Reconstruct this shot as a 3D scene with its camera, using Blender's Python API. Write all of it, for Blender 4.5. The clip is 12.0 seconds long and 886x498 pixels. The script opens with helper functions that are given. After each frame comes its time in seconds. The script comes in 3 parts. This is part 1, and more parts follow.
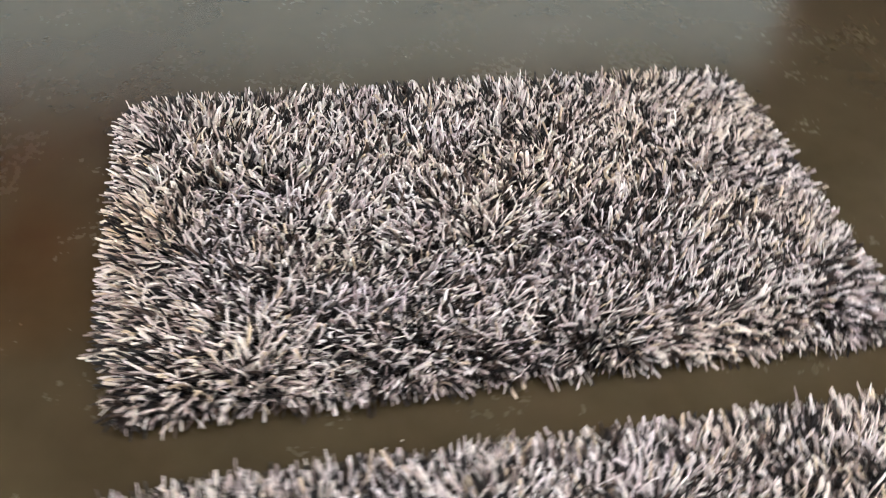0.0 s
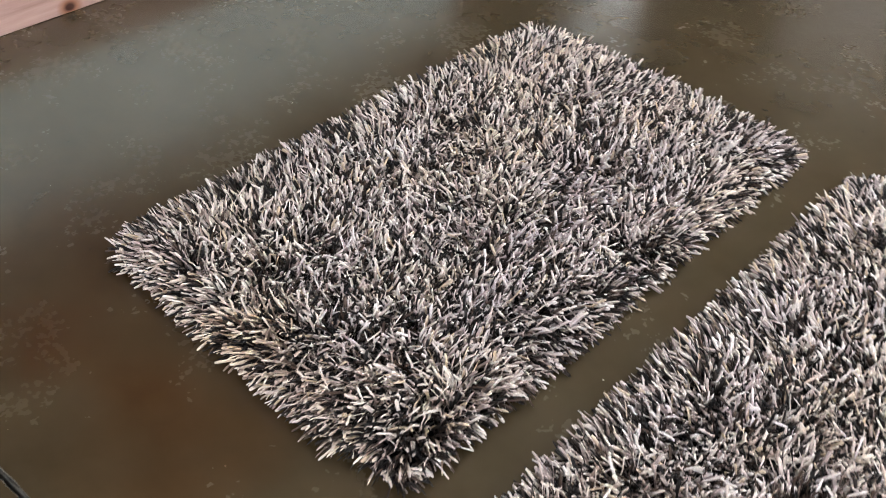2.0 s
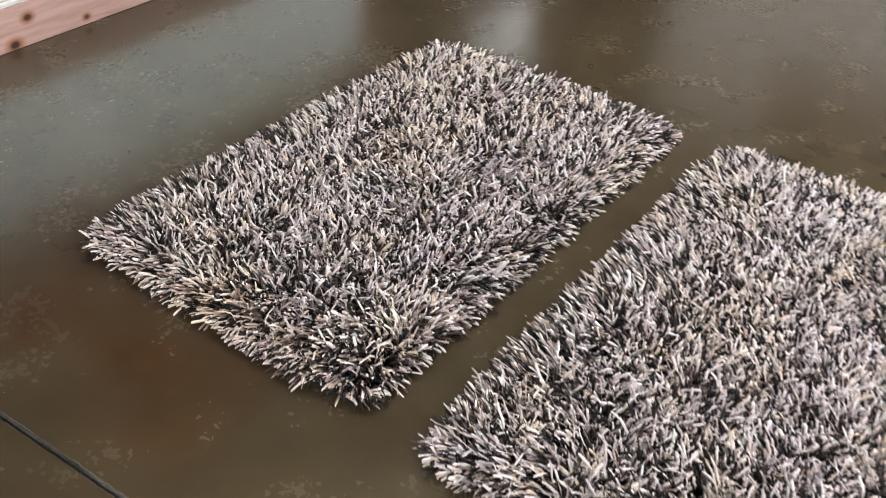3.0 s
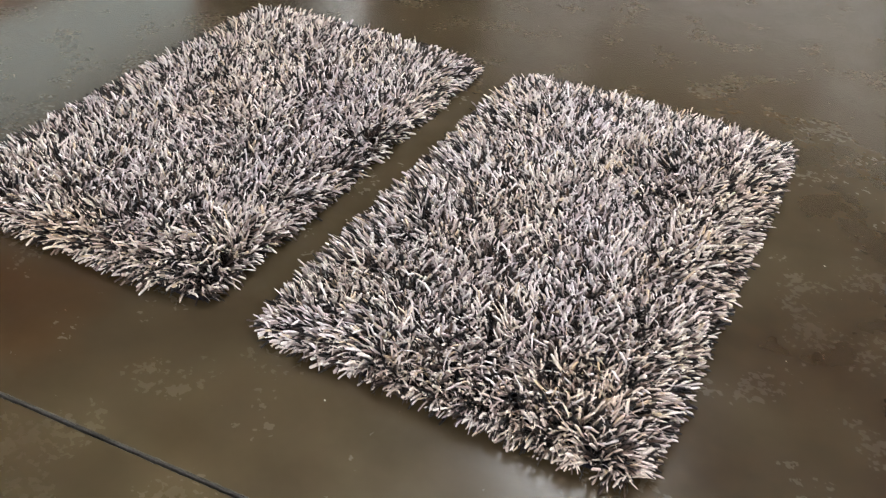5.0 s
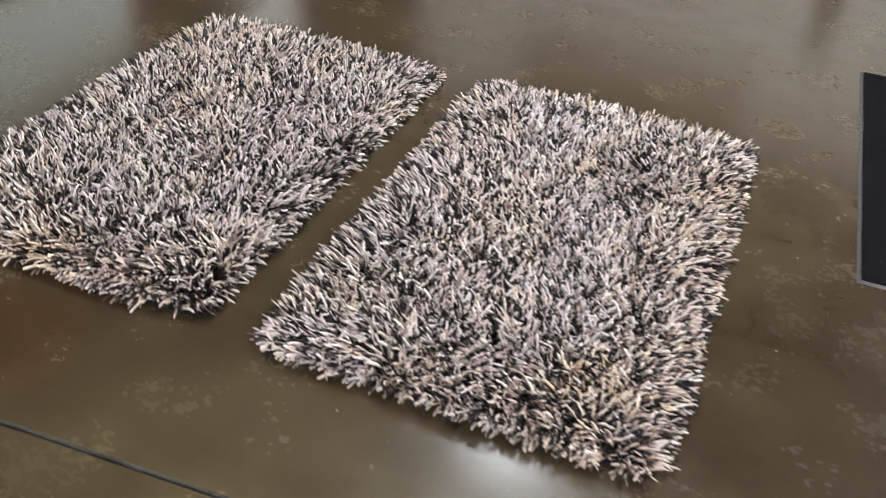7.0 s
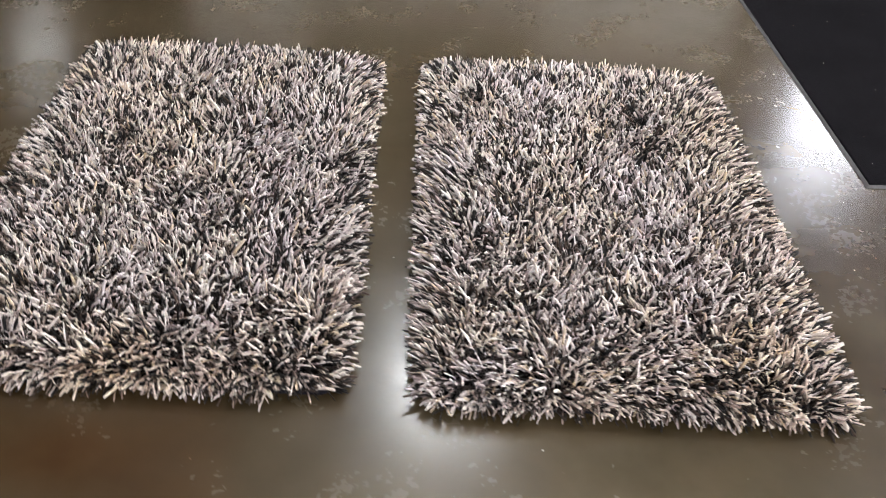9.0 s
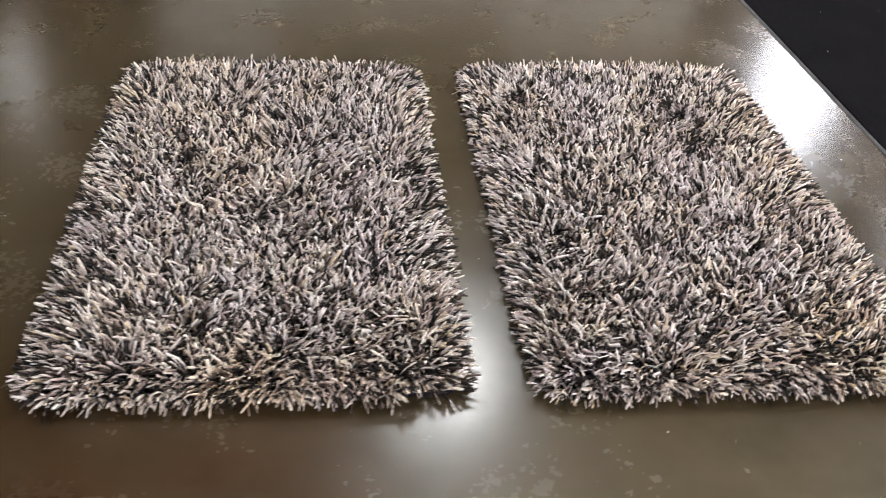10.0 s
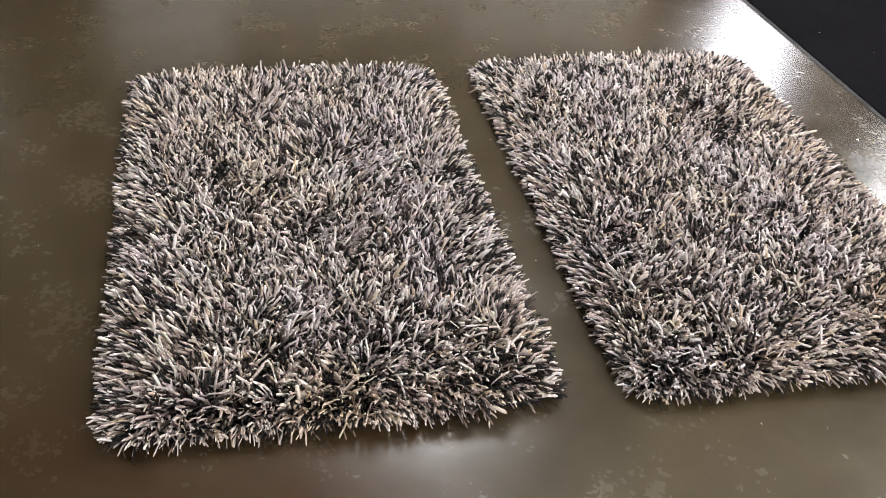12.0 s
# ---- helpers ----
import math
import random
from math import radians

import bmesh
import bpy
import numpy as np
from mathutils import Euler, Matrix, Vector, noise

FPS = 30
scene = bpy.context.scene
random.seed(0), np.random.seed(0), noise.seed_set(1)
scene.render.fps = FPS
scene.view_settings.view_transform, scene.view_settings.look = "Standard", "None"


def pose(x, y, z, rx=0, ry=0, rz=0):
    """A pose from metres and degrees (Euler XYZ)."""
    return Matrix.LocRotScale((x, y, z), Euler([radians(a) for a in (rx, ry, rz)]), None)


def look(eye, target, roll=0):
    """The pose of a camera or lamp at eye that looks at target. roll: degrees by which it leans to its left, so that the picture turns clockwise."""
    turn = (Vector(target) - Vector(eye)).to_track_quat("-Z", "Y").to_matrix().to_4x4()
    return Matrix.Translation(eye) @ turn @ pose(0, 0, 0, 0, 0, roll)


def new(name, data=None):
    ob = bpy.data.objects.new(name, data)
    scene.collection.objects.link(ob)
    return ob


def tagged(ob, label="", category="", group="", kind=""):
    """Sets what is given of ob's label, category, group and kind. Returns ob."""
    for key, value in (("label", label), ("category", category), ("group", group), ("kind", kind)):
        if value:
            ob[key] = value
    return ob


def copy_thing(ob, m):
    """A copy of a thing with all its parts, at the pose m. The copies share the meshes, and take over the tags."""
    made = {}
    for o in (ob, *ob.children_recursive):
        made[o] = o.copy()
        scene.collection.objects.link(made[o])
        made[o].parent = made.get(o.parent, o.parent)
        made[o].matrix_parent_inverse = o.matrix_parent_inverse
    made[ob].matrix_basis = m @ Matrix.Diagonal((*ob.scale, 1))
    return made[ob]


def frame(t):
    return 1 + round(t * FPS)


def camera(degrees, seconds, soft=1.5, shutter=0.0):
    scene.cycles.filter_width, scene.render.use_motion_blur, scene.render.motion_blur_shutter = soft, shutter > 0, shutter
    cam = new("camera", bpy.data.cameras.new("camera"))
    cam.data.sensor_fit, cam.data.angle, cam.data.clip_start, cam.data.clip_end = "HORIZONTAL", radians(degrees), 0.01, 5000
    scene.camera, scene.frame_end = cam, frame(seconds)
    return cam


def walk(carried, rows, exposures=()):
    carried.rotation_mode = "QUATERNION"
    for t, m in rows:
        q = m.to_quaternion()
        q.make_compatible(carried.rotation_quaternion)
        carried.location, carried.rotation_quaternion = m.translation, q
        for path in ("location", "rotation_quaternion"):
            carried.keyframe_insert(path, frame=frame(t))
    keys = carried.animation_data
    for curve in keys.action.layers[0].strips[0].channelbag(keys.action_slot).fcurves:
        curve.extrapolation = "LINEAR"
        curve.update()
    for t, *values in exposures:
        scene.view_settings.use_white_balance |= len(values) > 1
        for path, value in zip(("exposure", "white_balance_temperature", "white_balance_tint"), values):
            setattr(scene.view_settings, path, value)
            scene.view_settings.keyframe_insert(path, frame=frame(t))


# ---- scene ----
cam = camera(49.3, 12.0, soft=0.95, shutter=0.5)
PATH = [
    (0, (0.665, 0.166, 0.879), (-0.753, 0.536, -0.483), 5.0),
    (0.2, (0.65, 0.061, 0.902), (-0.695, 0.546, -0.496), 4.8),
    (0.5, (0.627, -0.022, 0.902), (-0.68, 0.597, -0.479), 5.1),
    (1, (0.503, -0.182, 0.912), (-0.685, 0.638, -0.472), 5.8),
    (1.5, (0.439, -0.331, 0.907), (-0.648, 0.681, -0.432), 4.3),
    (2, (0.433, -0.472, 0.928), (-0.56, 0.671, -0.379), 3.3),
    (2.5, (0.503, -0.581, 0.942), (-0.429, 0.647, -0.332), 4.2),
    (3, (0.566, -0.694, 0.954), (-0.335, 0.627, -0.248), 3.6),
    (3.5, (0.628, -0.79, 0.969), (-0.179, 0.586, -0.238), 3.0),
    (3.7, (0.66, -0.806, 0.974), (-0.13, 0.588, -0.224), 2.6),
    (5.3, (0.798, -0.897, 0.954), (0.144, 0.578, -0.228), 3.9),
    (5.5, (0.793, -0.918, 0.954), (0.167, 0.57, -0.227), 4.1),
    (6, (0.79, -0.951, 0.959), (0.186, 0.566, -0.196), 3.9),
    (6.5, (0.77, -0.96, 0.955), (0.206, 0.573, -0.2), 4.3),
    (7, (0.674, -0.933, 0.947), (0.145, 0.613, -0.207), 5.2),
    (7.2, (0.61, -0.912, 0.946), (0.101, 0.638, -0.212), 4.5),
    (8.8, (0.132, -0.928, 0.944), (0.149, 0.657, -0.276), 4.4),
    (9, (0.068, -0.907, 0.939), (0.142, 0.684, -0.27), 4.4),
    (9.5, (-0.042, -0.893, 0.947), (0.127, 0.699, -0.252), 4.1),
    (10, (-0.188, -0.933, 0.948), (0.038, 0.656, -0.246), 4.1),
    (10.5, (-0.277, -0.942, 0.952), (-0.009, 0.627, -0.259), 3.7),
    (11, (-0.325, -0.888, 0.945), (-0.032, 0.684, -0.256), 3.4),
    (11.5, (-0.362, -0.84, 0.94), (-0.037, 0.713, -0.278), 3.9),
    (12, (-0.401, -0.863, 0.942), (-0.011, 0.686, -0.262), 4.3),
]
EXPOSURES = [(0, 1.82, 6080, 9), (0.5, 1.84, 6080, 9), (1, 1.94, 6080, 9), (1.5, 1.88, 6080, 9), (2, 1.76, 6080, 9), (3, 1.80, 6080, 9), (3.5, 1.85, 6080, 9), (5.3, 1.76, 6080, 9), (9, 1.84, 6150, 9), (9.5, 1.83, 6220, 9), (10, 1.76, 6220, 9), (10.5, 1.68, 6220, 9), (11.5, 1.70, 6220, 9), (12, 1.78, 6220, 9)]
walk(cam, [(t, look(eye, target, roll)) for t, eye, target, roll in PATH], EXPOSURES)

# ---- world, sun, lamps ----
SUN_AZ, SUN_EL = radians(38.0), radians(48.0)
world = bpy.data.worlds.new("sky")
scene.world = world
world.use_nodes = True
wn = world.node_tree.nodes
sky = wn.new("ShaderNodeTexSky")
sky.sky_type, sky.sun_disc, sky.sun_elevation, sky.sun_rotation = "NISHITA", False, SUN_EL, radians(90.0) - SUN_AZ
sky.air_density, sky.dust_density = 1.0, 3.0
world.node_tree.links.new(sky.outputs[0], wn["Background"].inputs[0])
wn["Background"].inputs[1].default_value = 0.15

sun = new("sun", bpy.data.lights.new("sun", "SUN"))
sun.data.energy, sun.data.angle, sun.data.color = 4.0, radians(0.6), (1.0, 0.95, 0.88)
toward = Vector((math.cos(SUN_EL) * math.cos(SUN_AZ), math.cos(SUN_EL) * math.sin(SUN_AZ), math.sin(SUN_EL)))
sun.matrix_world = look(toward * 20, (0, 0, 0))


def opening_light(name, at, target, w, h, watts, color):
    """An area lamp in a wall opening, for daylight and for added fill."""
    lamp = new(name, bpy.data.lights.new(name, "AREA"))
    lamp.data.shape, lamp.data.size, lamp.data.size_y = "RECTANGLE", w, h
    lamp.data.energy, lamp.data.color = watts, color
    lamp.matrix_world = look(at, target)
    return lamp


opening_light("daylight_north", (2.10, 3.17, 1.20), (2.10, 0.0, 1.20), 0.40, 0.56, 5.2, (0.98, 0.95, 1.0))
# Unseen fill lamp behind the camera; no such window is known.
opening_light("fill_south", (1.0, -3.27, 1.25), (1.0, 0.0, 1.25), 3.2, 1.9, 42.0, (1.0, 0.93, 0.85))


# ---- materials ----
class Nodes:
    """Short hand for a node material."""

    def __init__(self, name):
        self.mat = bpy.data.materials.new(name)
        self.mat.use_nodes = True
        self.tree = self.mat.node_tree
        self.bsdf = self.tree.nodes["Principled BSDF"]

    def add(self, kind, **values):
        node = self.tree.nodes.new(kind)
        for key, value in values.items():
            node.inputs[key].default_value = value
        return node

    def link(self, a, b):
        self.tree.links.new(a, b)

    def coords(self, scale=(1, 1, 1)):
        tc = self.add("ShaderNodeTexCoord")
        mp = self.add("ShaderNodeMapping", Scale=scale)
        self.link(tc.outputs["Object"], mp.inputs[0])
        return mp.outputs[0]

    def noise(self, vec, scale, detail=4.0, rough=0.55):
        n = self.add("ShaderNodeTexNoise", Scale=scale, Detail=detail, Roughness=rough)
        self.link(vec, n.inputs["Vector"])
        return n.outputs["Fac"]

    def ramp(self, fac, stops, constant=False):
        r = self.tree.nodes.new("ShaderNodeValToRGB")
        if constant:
            r.color_ramp.interpolation = "CONSTANT"
        el = r.color_ramp.elements
        while len(el) < len(stops):
            el.new(0.5)
        for e, (pos, col) in zip(el, stops):
            e.position = pos
            e.color = (*col, 1.0) if isinstance(col, tuple) else (col, col, col, 1.0)
        self.link(fac, r.inputs[0])
        return r.outputs[0]

    def mix(self, fac, a, b, kind="MIX"):
        m = self.tree.nodes.new("ShaderNodeMix")
        m.data_type, m.blend_type = "RGBA", kind
        for socket, value in ((m.inputs[0], fac), (m.inputs[6], a), (m.inputs[7], b)):
            if isinstance(value, (int, float)):
                socket.default_value = value
            elif isinstance(value, tuple):
                socket.default_value = (*value, 1.0)
            else:
                self.link(value, socket)
        return m.outputs[2]

    def bump(self, height, strength, distance):
        b = self.add("ShaderNodeBump", Strength=strength, Distance=distance)
        self.link(height, b.inputs["Height"])
        self.link(b.outputs[0], self.bsdf.inputs["Normal"])
        return b

    def out(self, color=None, rough=None, **values):
        for key, value in values.items():
            self.bsdf.inputs[key.replace("_", " ")].default_value = value
        for socket, value in (("Base Color", color), ("Roughness", rough)):
            if isinstance(value, tuple):
                self.bsdf.inputs[socket].default_value = (*value, 1.0)
            elif isinstance(value, (int, float)):
                self.bsdf.inputs[socket].default_value = value
            elif value is not None:
                self.link(value, self.bsdf.inputs[socket])
        return self.mat


def concrete_material():
    """Acid-stained, sealed concrete: olive brown with russet clouds, hazy gloss, faintly pitted."""
    n = Nodes("stained_concrete")
    tc = n.add("ShaderNodeTexCoord")
    shift = n.add("ShaderNodeMapping", Location=(3.17, 5.73, 0.4137))
    n.link(tc.outputs["Object"], shift.inputs[0])
    v = shift.outputs[0]
    big = n.noise(v, 1.7, 5.0, 0.6)
    mid = n.noise(v, 9.0, 3.0, 0.55)
    fine = n.noise(v, 110.0, 1.0, 0.5)
    c = n.ramp(big, [(0.34, (0.052, 0.0375, 0.0195)), (0.50, (0.055, 0.0425, 0.0230)), (0.68, (0.060, 0.0435, 0.0230))])
    c2 = n.ramp(mid, [(0.32, (0.82, 0.79, 0.75)), (0.66, (1.12, 1.10, 1.06))])
    c = n.mix(1.0, c, c2, "MULTIPLY")
    blotch = n.noise(v, 20.0, 2.5, 0.5)
    c = n.mix(n.ramp(blotch, [(0.45, 0.0), (0.75, 0.4)]), c, (0.068, 0.047, 0.025))
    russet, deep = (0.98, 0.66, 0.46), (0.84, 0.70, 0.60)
    # The dark east oval deepens russet stain with a painted-in dark reflection.
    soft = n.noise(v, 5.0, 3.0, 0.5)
    # The pale last oval paints the ceiling's hazy reflection into the floor colour.
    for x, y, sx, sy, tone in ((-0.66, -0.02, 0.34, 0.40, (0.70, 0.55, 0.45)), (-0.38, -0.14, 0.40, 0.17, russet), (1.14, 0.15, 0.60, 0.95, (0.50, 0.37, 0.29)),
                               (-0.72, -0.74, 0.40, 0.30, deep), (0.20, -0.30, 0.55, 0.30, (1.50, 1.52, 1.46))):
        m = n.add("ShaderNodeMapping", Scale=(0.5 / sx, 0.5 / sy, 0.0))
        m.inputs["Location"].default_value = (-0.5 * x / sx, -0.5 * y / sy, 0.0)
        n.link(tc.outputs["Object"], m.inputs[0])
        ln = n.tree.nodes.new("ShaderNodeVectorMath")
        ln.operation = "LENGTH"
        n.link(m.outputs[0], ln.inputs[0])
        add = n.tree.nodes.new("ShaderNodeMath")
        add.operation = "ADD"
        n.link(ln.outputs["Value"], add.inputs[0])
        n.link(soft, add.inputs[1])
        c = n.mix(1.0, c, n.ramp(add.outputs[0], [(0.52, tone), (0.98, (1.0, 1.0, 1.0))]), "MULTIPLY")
    r = n.mix(0.5, n.ramp(mid, [(0.3, 0.15), (0.7, 0.32)]), n.ramp(fine, [(0.35, 0.20), (0.65, 0.29)]))
    pits = n.noise(v, 95.0, 1.5, 0.5)
    slow = n.noise(v, 14.0, 2.0, 0.5)
    h = n.mix(0.22, pits, slow)
    n.bump(h, 0.075, 0.002)
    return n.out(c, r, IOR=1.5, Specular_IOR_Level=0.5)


def yarn_material(name, seed, stops, tints=()):
    """Cut wool yarn, a shade for each strand, drifting warmer and cooler over the pile."""
    n = Nodes(name)
    g = n.add("ShaderNodeNewGeometry")
    c = n.ramp(g.outputs["Random Per Island"], stops, True)
    v = n.coords()
    patch = n.ramp(n.noise(v, 6.0 + seed, 3.0), [(0.34, (0.97, 0.94, 0.97)), (0.5, (1.0, 0.98, 0.96)), (0.64, (1.03, 0.98, 0.90))])
    tuft = n.ramp(n.noise(v, 38.0 + seed, 2.0), [(0.36, (0.90, 0.87, 0.88)), (0.55, (1.0, 0.98, 0.96)), (0.70, (1.0, 0.95, 0.86))])
    c = n.mix(1.0, n.mix(1.0, c, patch, "MULTIPLY"), tuft, "MULTIPLY")
    soft = n.noise(v, 9.0, 3.0, 0.6)
    for x, y, sx, sy, tone in tints:
        m = n.add("ShaderNodeMapping", Scale=(0.5 / sx, 0.5 / sy, 0.0))
        m.inputs["Location"].default_value = (-0.5 * x / sx, -0.5 * y / sy, 0.0)
        n.link(v, m.inputs[0])
        ln = n.tree.nodes.new("ShaderNodeVectorMath")
        ln.operation = "LENGTH"
        n.link(m.outputs[0], ln.inputs[0])
        add = n.tree.nodes.new("ShaderNodeMath")
        add.operation = "ADD"
        n.link(ln.outputs["Value"], add.inputs[0])
        n.link(soft, add.inputs[1])
        c = n.mix(1.0, c, n.ramp(add.outputs[0], [(0.50, tone), (0.98, (1.0, 1.0, 1.0))]), "MULTIPLY")
    twist = n.noise(v, 650.0, 3.0, 0.7)
    c = n.mix(1.0, c, n.ramp(twist, [(0.3, 0.76), (0.62, 1.08)]), "MULTIPLY")
    n.bump(twist, 0.7, 0.0015)
    return n.out(c, 0.45, Specular_IOR_Level=0.42)


CREAM = [(0.0, (0.40, 0.335, 0.33)), (0.12, (0.62, 0.545, 0.54)), (0.28, (0.80, 0.735, 0.74)), (0.48, (0.93, 0.885, 0.89)), (0.72, (0.99, 0.96, 0.96)), (0.93, (0.78, 0.67, 0.54))]
BLACK = [(0.0, (0.004, 0.003, 0.004)), (0.30, (0.010, 0.007, 0.007)), (0.55, (0.026, 0.017, 0.014)), (0.80, (0.085, 0.058, 0.046))]


def plain(name, color, rough, scale=40.0, vary=0.25, bump=0.15, spec=0.5):
    n = Nodes(name)
    v = n.coords()
    a = n.noise(v, scale, 5.0, 0.6)
    b = n.noise(v, scale * 0.07, 3.0, 0.5)
    f = n.mix(0.5, a, b)
    lo, hi = tuple(k * (1 - vary) for k in color), tuple(min(0.9, k * (1 + vary)) for k in color)
    c = n.ramp(f, [(0.3, lo), (0.7, hi)])
    n.bump(a, bump, 0.002)
    return n.out(c, rough, Specular_IOR_Level=spec)


def pine_material():
    """Pinkish sealed pine with long grain and dark knots."""
    n = Nodes("pine")
    v = n.coords((14.0, 1.1, 14.0))
    grain = n.noise(v, 5.0, 6.0, 0.6)
    c = n.ramp(grain, [(0.3, (0.36, 0.22, 0.185)), (0.5, (0.46, 0.30, 0.26)), (0.72, (0.54, 0.37, 0.33))])
    tc = n.add("ShaderNodeTexCoord")
    for y, z, size in ((0.331, 0.012, 0.022), (0.372, 0.062, 0.018), (0.515, 0.018, 0.013), (0.09, 0.055, 0.02), (0.93, 0.04, 0.018)):
        m = n.add("ShaderNodeMapping", Location=(0.0, -y / size, -z / size), Scale=(0.0, 0.75 / size, 1.0 / size))
        m.inputs["Location"].default_value = (0.0, -y * 0.75 / size, -z / size)
        n.link(tc.outputs["Object"], m.inputs[0])
        ln = n.tree.nodes.new("ShaderNodeVectorMath")
        ln.operation = "LENGTH"
        n.link(m.outputs[0], ln.inputs[0])
        k = n.ramp(ln.outputs["Value"], [(0.25, (0.10, 0.045, 0.03)), (0.55, (0.72, 0.52, 0.36)), (1.0, (1.0, 1.0, 1.0))])
        c = n.mix(1.0, c, k, "MULTIPLY")
    n.bump(grain, 0.2, 0.002)
    return n.out(c, 0.45)


def mat_carpet_material():
    n = Nodes("charcoal_carpet")
    v = n.coords()
    tuft = n.noise(v, 420.0, 3.0, 0.7)
    worn = n.noise(v, 5.0, 4.0, 0.6)
    c = n.ramp(tuft, [(0.3, (0.004, 0.004, 0.005)), (0.7, (0.012, 0.011, 0.013))])
    c = n.mix(1.0, c, n.ramp(worn, [(0.3, 0.75), (0.7, 1.25)]), "MULTIPLY")
    n.bump(tuft, 0.9, 0.003)
    return n.out(c, 0.95, Specular_IOR_Level=0.03)


def glass_material(name="window_glass", tint=1.0):
    n = Nodes(name)
    t = n.add("ShaderNodeBsdfTransparent", Color=(tint, tint, tint, 1.0))
    g = n.add("ShaderNodeBsdfGlossy", Roughness=0.02)
    m = n.tree.nodes.new("ShaderNodeMixShader")
    m.inputs[0].default_value = 0.01
    n.link(t.outputs[0], m.inputs[1])
    n.link(g.outputs[0], m.inputs[2])
    n.link(m.outputs[0], n.tree.nodes["Material Output"].inputs[0])
    return n.mat


def lamp_material(name, strength, color):
    n = Nodes(name)
    return n.out((0.8, 0.8, 0.8), 0.5, Emission_Color=(*color, 1.0), Emission_Strength=strength)


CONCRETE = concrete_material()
FILLER = plain("joint_filler", (0.056, 0.053, 0.048), 0.95, 260.0, 0.85, 0.6, 0.1)
TAN_A = [(0.30, 0.00, 0.40, 0.12, (0.98, 0.92, 0.82)), (0.08, 0.75, 0.24, 0.36, (1.0, 0.97, 0.90))]
TAN_B = [(0.46, 0.04, 0.28, 0.16, (1.0, 0.94, 0.84)), (0.56, 0.60, 0.16, 0.60, (1.0, 0.96, 0.87))]
YARN_A, YARN_B = yarn_material("cream_yarn", 0.0, CREAM, TAN_A), yarn_material("cream_yarn_other", 1.3, CREAM, TAN_B)
DARK_YARN = yarn_material("black_yarn", 0.6, BLACK)
BACKING = plain("woven_backing", (0.010, 0.009, 0.013), 0.9, 500.0, 0.4, 0.5, 0.1)
PINE = pine_material()
PLASTER = plain("white_wall_paint", (0.80, 0.78, 0.75), 0.75, 60.0, 0.05, 0.1, 0.3)
UPPER = plain("brown_wall_paint", (0.075, 0.056, 0.042), 0.8, 60.0, 0.08, 0.1, 0.3)
CEILING = plain("ceiling_boards", (0.48, 0.45, 0.41), 0.8, 60.0, 0.06, 0.1, 0.2)
DARK_BLOCKER = plain("dark_blocker", (0.035, 0.022, 0.015), 0.5, 30.0, 0.3, 0.2)
PATIO = plain("pale_patio", (0.62, 0.60, 0.56), 0.9, 12.0, 0.12, 0.3, 0.2)
CARPET = mat_carpet_material()
RUBBER = plain("grey_rubber", (0.085, 0.082, 0.085), 0.75, 120.0, 0.3, 0.3, 0.2)
GLASS = glass_material()
# Greyed only to dim the reflection of window_2 in the floor.
DIM_GLASS = glass_material("dimmed_glass", 0.88)
WORN = plain("worn_concrete_edge", (0.095, 0.090, 0.075), 0.85, 420.0, 0.8, 0.5, 0.2)
FLECK = plain("paint_fleck", (0.62, 0.58, 0.50), 0.7, 300.0, 0.2, 0.1)
SCUFF = plain("pale_scuff", (0.10, 0.086, 0.065), 0.6, 200.0, 0.4, 0.1)
CRUMB = plain("brown_crumb", (0.16, 0.09, 0.05), 0.8, 300.0, 0.3, 0.1)
FILL_GLOW = lamp_material("fill_diffuser", 20.0, (1.0, 0.97, 0.95))
OPAL = lamp_material("opal_glass", 12.0, (1.0, 0.97, 0.94))
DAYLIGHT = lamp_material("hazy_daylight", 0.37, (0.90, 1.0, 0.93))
LAMP_METAL = plain("white_enamel", (0.7, 0.7, 0.68), 0.4, 30.0, 0.04, 0.02)


# ---- mesh helpers ----
def part(name, bm, material, parent=None, label=""):
    """One bmesh as one mesh object, under a thing where one is given."""
    me = bpy.data.meshes.new(name)
    bm.to_mesh(me)
    bm.free()
    me.materials.append(material)
    ob = new(name, me)
    if parent is not None:
        ob.parent = parent
    if label:
        tagged(ob, label)
    return ob


def box(bm, lo, hi, bevel=0.0):
    """Adds a box between two corners, its edges rounded by bevel."""
    c = [(a + b) / 2 for a, b in zip(lo, hi)]
    s = [b - a for a, b in zip(lo, hi)]
    made = bmesh.ops.create_cube(bm, size=1.0, matrix=Matrix.LocRotScale(c, None, s))
    if bevel:
        edges = list({e for v in made["verts"] for e in v.link_edges})
        bmesh.ops.bevel(bm, geom=edges, offset=bevel, segments=2, affect="EDGES", profile=0.5)
    return bm


def boxed(name, lo, hi, material, parent=None, bevel=0.0, label=""):
    return part(name, box(bmesh.new(), lo, hi, bevel), material, parent, label)


def empty(name, at=(0, 0, 0)):
    ob = new(name)
    ob.location = at
    return ob


def structure(ob, label, category):
    return tagged(ob, label, category, kind="structure")


# ---- the room: floor, walls, ceiling ----
XW, XE, YS, YN, TOP = -1.275, 3.5, -3.2, 3.1, 2.4
WALL = 0.14


def joint_y(x):
    """The control joint's middle line across the floor."""
    return -0.288 + 0.048 * x


